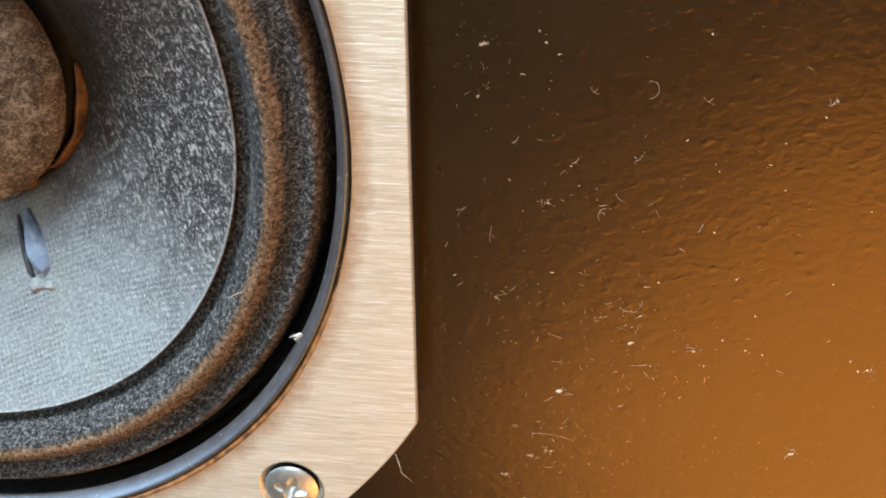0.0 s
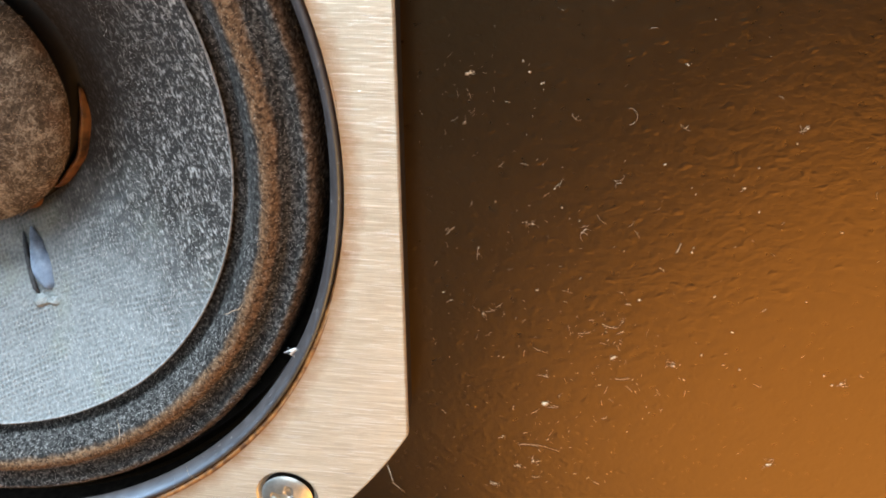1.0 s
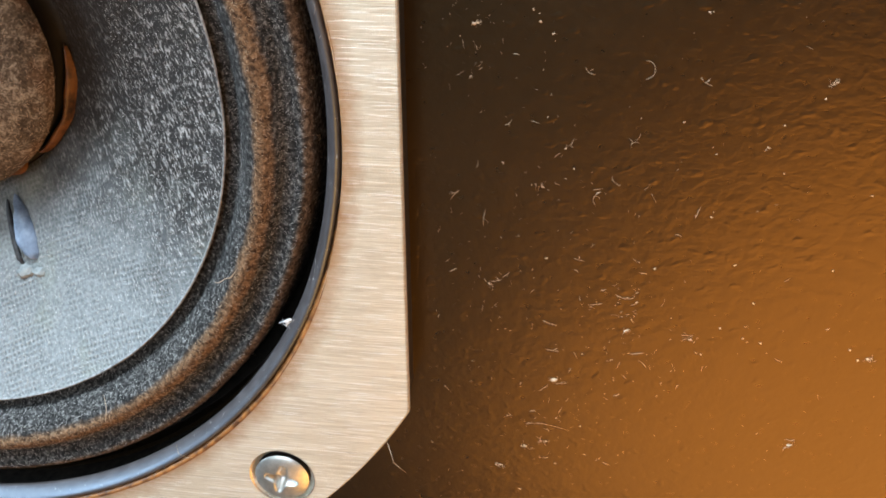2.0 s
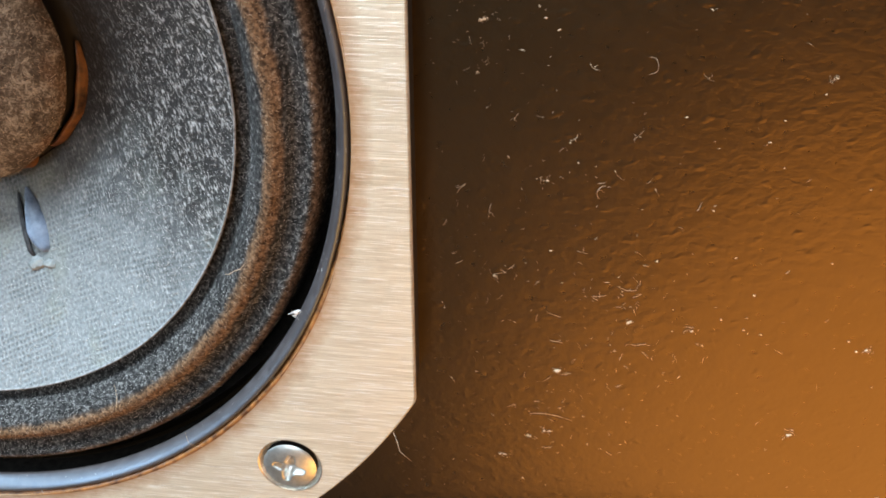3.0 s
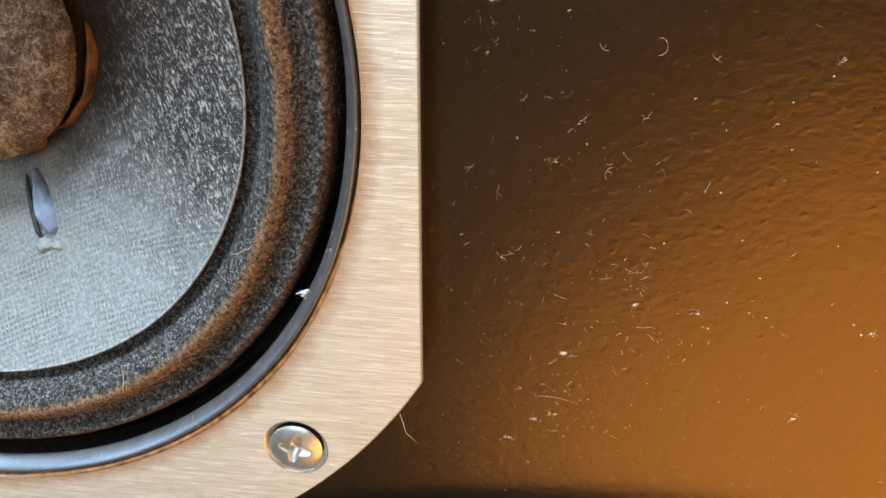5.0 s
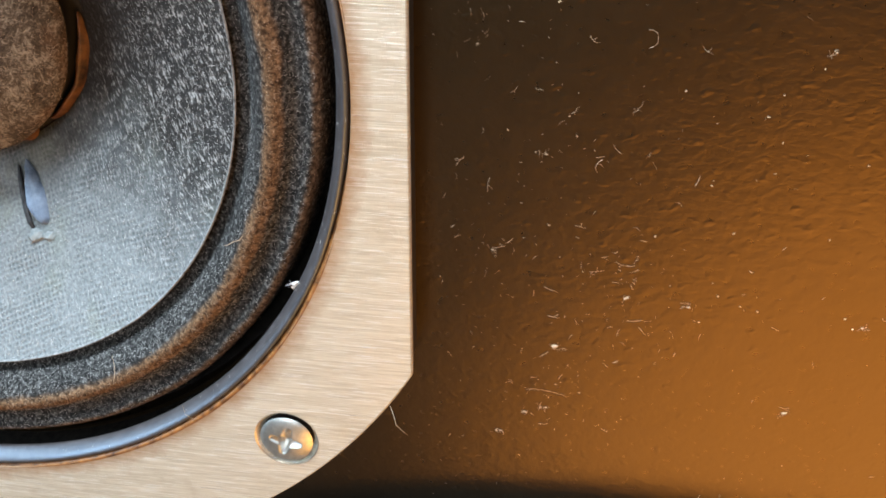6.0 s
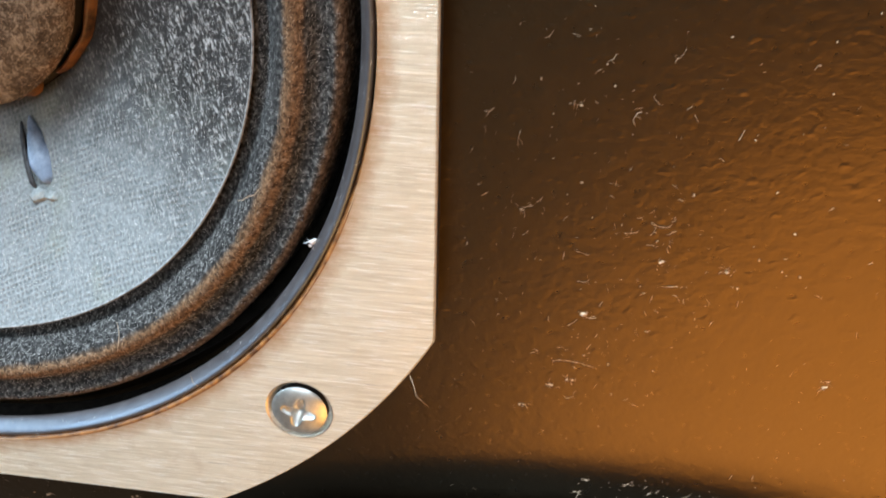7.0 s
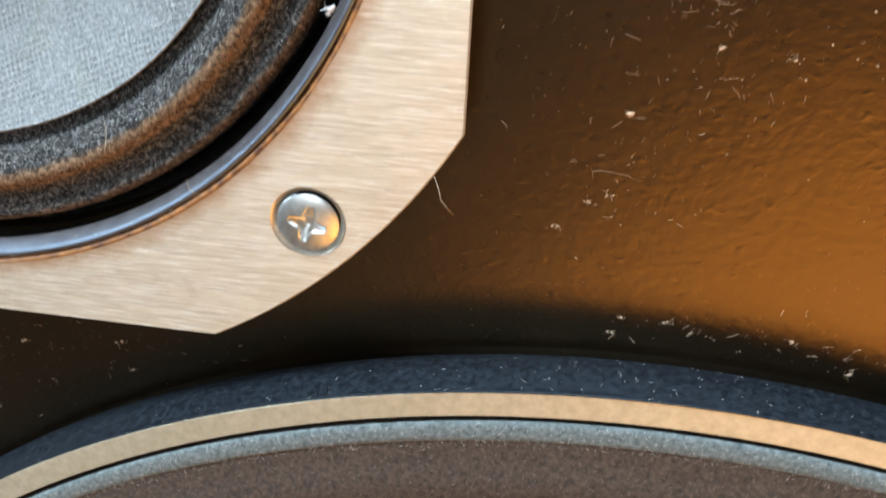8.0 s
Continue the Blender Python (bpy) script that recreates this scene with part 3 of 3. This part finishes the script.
# ---- large driver ----
def large_driver():
    d = empty("woofer_driver", WX * MM, 0, EYE + WZ * MM)
    tagged(d, "large woofer with black rubber gasket and satin aluminium trim ring", "speaker driver")
    gasket = curve_profile([(134.0, 0.0), (134.3, -1.0), (134.9, -1.4), (135.35, -2.1), (135.65, -3.4), (135.75, -5.0), (135.6, -6.6), (135.42, -7.9), (135.26, -8.52), (134.4, -7.6)], 5)
    part("gasket", lathe(gasket, 420, 0.14, 4.0), GASKET, d, "dusty black rubber gasket with a rounded edge")
    part("trim_ring", lathe([(135.2, -7.6), (135.2, -8.42), (135.14, -8.5), (132.25, -8.5), (132.15, -8.4), (132.15, -5.0)], 420, 0.07, 2.5), TRIM, d, "satin aluminium trim ring, rubbed at the edges", smooth=False)
    # black liner over the edging's outer wall paints the gap's shade
    part("gap_liner", lathe([(132.3, -5.4), (131.72, -5.4), (131.68, -8.3), (131.5, -8.42)], 420), GAP_BLACK, d)
    part("edging", lathe(curve_profile([(131.5, -6.4), (131.55, -8.0), (131.45, -8.5), (130.9, -8.75), (130.1, -8.85), (129.4, -8.8), (128.9, -8.4)], 4), 420, 0.16, 8.0), WOOF_EDGE, d, "blue-grey dusty felt edging")
    roll = curve_profile([(129.6, -8.6), (126.9, -9.2), (123.0, -10.1), (118.0, -9.5), (113.5, -5.5), (111.5, 0.5)], 5)
    part("surround", lathe(roll, 360, 0.15, 6.0), WOOF_ROLL, d, "dark brown foam surround")
    part("cone", lathe([(112.0, 0.5), (80.0, 24.0), (45.0, 48.0), (30.0, 42.0), (0.0, 36.0)], 160), WOOF_ROLL, d, "dark cone")
    part("basket", lathe([(132.9, 0.5), (132.9, 12.0), (120.0, 40.0), (60.0, 110.0), (0.0, 112.0)], 80), BLACK, d, "black metal basket")
    for name, prof, n, size, r, seed, mat in (
        ("gasket_dust", gasket[14:40], 2300, 0.7, 0.016, 21, FUZZ),
        ("edging_dust", [(131.4, -8.55), (130.9, -8.75), (130.1, -8.85), (129.3, -8.85)], 9000, 0.30, 0.020, 22, FUZZ),
        ("edging_dust", [(129.6, -8.85), (129.2, -8.9), (128.7, -8.95)], 4500, 0.22, 0.017, 24, FUZZ),
        ("surround_dust", roll[:12], 12000, 0.26, 0.02, 23, BROWN_FUZZ),
    ):
        tagged(hang(name, fuzz_on(prof, n, seed, size, r, 0.4).mesh(name), mat, d), "fine grey dust fibres", kind="stuff")
    return d


large_driver()

# ---- lint on the baffle ----
CLUMPS = [(63.3, 8.1), (79.4, -23.5), (72.1, -30.5), (71.4, -39.0), (69.4, -39.9), (103.3, -25.0), (97.9, -36.7), (65.0, -18.9), (94.9, 3.6), (69.5, -7.6), (86.0, -24.1), (66.3, -43.0), (74.5, -52.9), (79.4, -52.8), (82.2, -53.8), (92.1, -53.6), (73.5, -54.9), (98.5, -56.8), (18.9, -67.9), (5.8, -65.5), (18.0, -64.0)]
# x, z, the way it starts, length, how far it turns (mm and degrees)
HOOKS = [(78.5, 5.1, 35, 2.7, -240), (73.3, 4.4, -105, 1.2, 120), (83.5, 3.8, -55, 1.3, 60), (72.6, -2.6, -70, 1.1, -130), (75.6, -7.9, 150, 1.9, 210), (78.6, -2.7, 120, 1.2, 200), (76.4, -6.2, -85, 1.4, 80), (63.6, -5.2, -60, 0.8, -70), (83.0, -12.0, 20, 0.9, -150), (66.8, -0.8, -100, 1.0, -60), (85.0, -9.0, -95, 1.2, -40)]
THREADS_INNER = [(65.7, 6.8, -77, 0.5), (63.6, 3.8, 47, 0.4), (63.7, -0.4, 34, 0.3), (60.8, 2.3, -56, 0.6), (71.1, -7.1, -54, 0.5), (74.2, -19.7, -50, 0.6), (65.5, -21.6, 52, 0.5), (73.3, -15.3, -5, 1.2), (70.6, -22.9, -16, 1.6), (69.5, -24.2, 70, 0.9), (71.1, -26.5, 11, 1.4), (71.9, -30.8, 1, 1.8), (70.6, -32.0, 23, 1.3), (72.8, -34.9, 68, 0.9), (70.9, -41.3, -18, 1.2), (66.9, -36.0, 42, 0.7), (64.4, -10.5, -96, 1.8), (60.8, -8.9, -3, 1.1), (60.9, -9.5, 43, 1.4), (59.6, -13.2, 50, 0.7), (65.1, -18.6, 17, 1.2), (66.3, -18.0, 35, 1.0), (60.2, -32.3, -36, 0.9)]
THREADS_OUTER = [(74.8, -7.7, 24, 0.7), (75.2, -20.6, -3, 1.5), (79.2, -15.0, -22, 0.9), (79.6, -26.3, 1, 1.7), (80.9, -27.1, -23, 1.2), (78.2, -41.3, -16, 0.9), (90.9, -22.0, -22, 0.4), (94.5, -25.7, -15, 0.8), (79.5, -7.4, 9, 0.6), (80.3, -7.8, -50, 1.0), (94.0, -16.5, 45, 0.6), (77.8, -19.2, -39, 2.0), (79.4, -20.4, 25, 1.0), (76.3, -18.8, -2, 0.6), (77.6, -32.1, -40, 0.8), (97.1, -35.9, -26, 1.3), (95.2, -53.8, 26, 1.1), (93.8, -55.1, -5, 1.2), (85.4, -53.9, 20, 1.3), (75.3, -20.8, -5, 0.6), (32.3, -64.4, -7, 1.2), (98.6, -56.9, 73, 0.6), (84.9, -23.6, 15, 1.1)]
FLECKS = [(62.8, 3.1), (68.4, 9.4), (69.0, 8.4), (71.9, -3.6), (72.8, -5.6), (66.0, -5.3), (86.2, -10.0), (82.5, -0.5), (92.1, -5.1), (98.3, -15.0), (91.5, -19.3), (101.6, -24.0), (81.4, -16.0), (70.6, -15.5), (78.0, -27.3), (89.1, -15.0), (100.2, -6.9), (94.5, 2.2), (83.5, 9.6), (90.3, -2.6), (91.4, -0.4), (70.2, 7.3), (88.6, -22.4), (91.0, -23.5), (92.8, -23.9), (87.1, -25.8)]
OUT = Vector((0, -1, 0))


def lay(fs, text, x, z):
    """Lays one piece of lint on the baffle."""
    ob = hang("lint", fs.mesh("lint"), LINT, None)
    ob.matrix_world = pose(x * MM, 0, EYE + z * MM)
    tagged(ob, text, "lint", "lint on the baffle")


def clump(x, z, seed, swell=1.0):
    rnd = random.Random(seed)
    fs = Fibres()
    big = rnd.uniform(0.13, 0.26) * swell
    lean = rnd.uniform(-0.6, 0.6)
    for k in range(3):
        off = Vector((math.cos(lean), 0, math.sin(lean))) * rnd.gauss(0, 0.32)
        fs.flake(rnd, off, big * (1.0 - 0.25 * k))
    for _ in range(8):
        a = lean + rnd.gauss(0, 0.6) + rnd.choice((0, math.pi))
        o = Vector((math.cos(lean), 0, math.sin(lean))) * rnd.gauss(0, 0.35) + Vector((0, 0, rnd.gauss(0, 0.12)))
        fs.curl(rnd, o, Vector((math.cos(a), 0, math.sin(a))), OUT, rnd.uniform(0.2, 0.7), rnd.uniform(0.010, 0.022), 3.4, 0.4, 7)
    lay(fs, "small tangled clump of pale lint on the lacquered baffle", x, z)


def thread(x, z, angle, length, turn, seed):
    """A fibre that starts one way and bends evenly, a little unsteady and uneven in height."""
    rnd = random.Random(seed)
    fs = Fibres()
    n = 6 + int(length * 3)
    a, p, pts = radians(angle), Vector((0, -0.03, 0)), []
    for i in range(n):
        pts.append(p.copy())
        a += radians(turn) / n * rnd.uniform(0.4, 1.6) + rnd.gauss(0, 0.09)
        p = p + Vector((math.cos(a), 0, math.sin(a))) * (length / (n - 1))
        p.y = -0.03 - 0.16 * length * 0.5 * math.sin(math.pi * (i + 1) / n) * rnd.uniform(0.4, 1.0)
    fs.hair(pts, rnd.uniform(0.013, 0.026))
    if length > 0.9 and rnd.random() < 0.4:
        o = pts[n // 2]
        fs.curl(rnd, Vector((o.x, 0, o.z)), Vector((math.cos(a + 1), 0, math.sin(a + 1))), OUT, 0.4 * length, 0.02, 1.6, 0.2, 5)
    lay(fs, "curled pale fibre lying on the lacquered baffle" if abs(turn) > 50 else "short pale thread lying on the lacquered baffle", x, z)


def fleck(x, z, seed):
    rnd = random.Random(seed)
    fs = Fibres()
    fs.flake(rnd, Vector((0, 0, 0)), rnd.uniform(0.09, 0.15))
    fs.flake(rnd, Vector((rnd.uniform(-0.15, 0.15), 0, rnd.uniform(-0.12, 0.12))), 0.08)
    lay(fs, "pale fleck of dust on the lacquered baffle", x, z)


for i, (px, pz) in enumerate(CLUMPS):
    clump(px, pz, i, 1.7 if i in (1, 2) else 1.0)
for i, (px, pz, way, size, bend) in enumerate(HOOKS):
    thread(px, pz, way, size, bend, 100 + i)
for i, (px, pz, way, size) in enumerate(THREADS_INNER + THREADS_OUTER):
    thread(px, pz, way, size, (i * 37 % 90) - 45, 200 + i)
for i, (px, pz) in enumerate(FLECKS):
    fleck(px, pz, 300 + i)


def stray(name, text, r, *pts):
    """One longer hair through a few places, in millimetres from the small driver's centre."""
    fs = Fibres()
    o = Vector(pts[0])
    fs.hair([Vector(p) - o for p in pts], r)
    ob = hang(name, fs.mesh(name), LINT, None)
    ob.matrix_world = pose(o.x * MM, o.y * MM, EYE + o.z * MM)
    tagged(ob, text, "lint", "stray hairs")


stray("hair", "thin pale hair caught under the aluminium plate", 0.04, (54.6, -5.6, -36.2), (55.2, -6.3, -37.2), (55.5, -6.6, -38.2), (56.0, -6.4, -38.9), (56.7, -6.2, -39.8))
stray("hair", "long bent pale hair lying on the lacquered baffle", 0.019, (69.5, -0.05, -37.3), (69.4, -0.12, -36.6), (70.0, -0.2, -36.4), (71.3, -0.2, -36.4), (72.8, -0.15, -36.7), (74.2, -0.05, -37.2))
stray("hair", "thin pale hair on the ridged surround", 0.045, (37.0, -4.1, -18.4), (37.6, -4.4, -18.2), (38.2, -4.5, -17.7), (38.9, -4.4, -17.5), (39.3, -4.2, -17.0))
stray("hair", "pale hair lying over the ridged surround", 0.03, (21.5, -3.5, -34.6), (21.9, -4.1, -35.8), (21.8, -4.4, -37.0), (21.4, -4.3, -38.2))
stray("hair", "pale hair lying over the rubber ring", 0.03, (30.4, -5.8, -39.0), (30.8, -6.3, -39.9), (31.6, -6.3, -40.4), (32.4, -6.1, -40.5))


def baffle_dust():
    rnd = random.Random(5)
    fs = Fibres()
    up = Vector((0, -1, 0))
    nests = [(65, -18, 3), (79, -20, 3.5), (72, -36, 3.5), (63, 6, 3), (72, -8, 4), (80, -26, 4), (8, -67, 7), (14, -66, 8), (4, -70, 6), (10, -67, 10), (22, -68, 8), (30, -65, 5), (80, -30, 12), (75, -20, 12)]
    for i in range(1300):
        x, z = rnd.uniform(-20, 125), rnd.uniform(-75, 40)
        if i % 5 < 2:
            cx, cz, spread = rnd.choice(nests)
            x, z = rnd.gauss(cx, spread), rnd.gauss(cz, spread * 0.8)
        elif i % 12 == 5:
            w, r = rnd.uniform(-0.05, 0.20), rnd.gauss(137.9, 0.9)
            x, z = WX + r * math.sin(w), WZ + r * math.cos(w)
        if abs(x) < 58 and z > -58 or math.hypot(x - WX, z - WZ) < 136.2:
            continue
        a = rnd.uniform(-math.pi, math.pi)
        small = rnd.random() < 0.8
        fs.curl(rnd, Vector((x, 0, z)), Vector((math.cos(a), 0, math.sin(a))), up, rnd.uniform(0.06, 0.22) if small else rnd.uniform(0.3, 1.0), rnd.uniform(0.012, 0.030), 1.3, 0.3, 5)
    ob = hang("dust_specks", fs.mesh("dust_specks"), LINT, None)
    ob.matrix_world = pose(0, 0, EYE)
    tagged(ob, "scattered pale dust specks on the lacquered baffle", "dust", kind="stuff")


baffle_dust()


def ring_fluff():
    rnd = random.Random(8)
    fs = Fibres()
    for dx, dz, k in ((0, 0, 0.34), (0.35, 0.3, 0.22), (-0.2, -0.4, 0.2)):
        fs.flake(rnd, Vector((dx, 0, dz)), k)
    for _ in range(12):
        a = rnd.uniform(-math.pi, math.pi)
        fs.curl(rnd, Vector((rnd.gauss(0, 0.2), 0, rnd.gauss(0, 0.2))), Vector((math.cos(a), 0, math.sin(a))), Vector((0, -1, 0)), rnd.uniform(0.4, 1.1), 0.025, 2.2, 0.6, 6)
    ob = hang("lint", fs.mesh("lint"), WHITE_LINT, None)
    ob.matrix_world = pose(44.9 * MM, -5.9 * MM, EYE - 21.4 * MM)
    tagged(ob, "white tangle of lint stuck to the rubber ring", "lint", "lint on the driver")


ring_fluff()
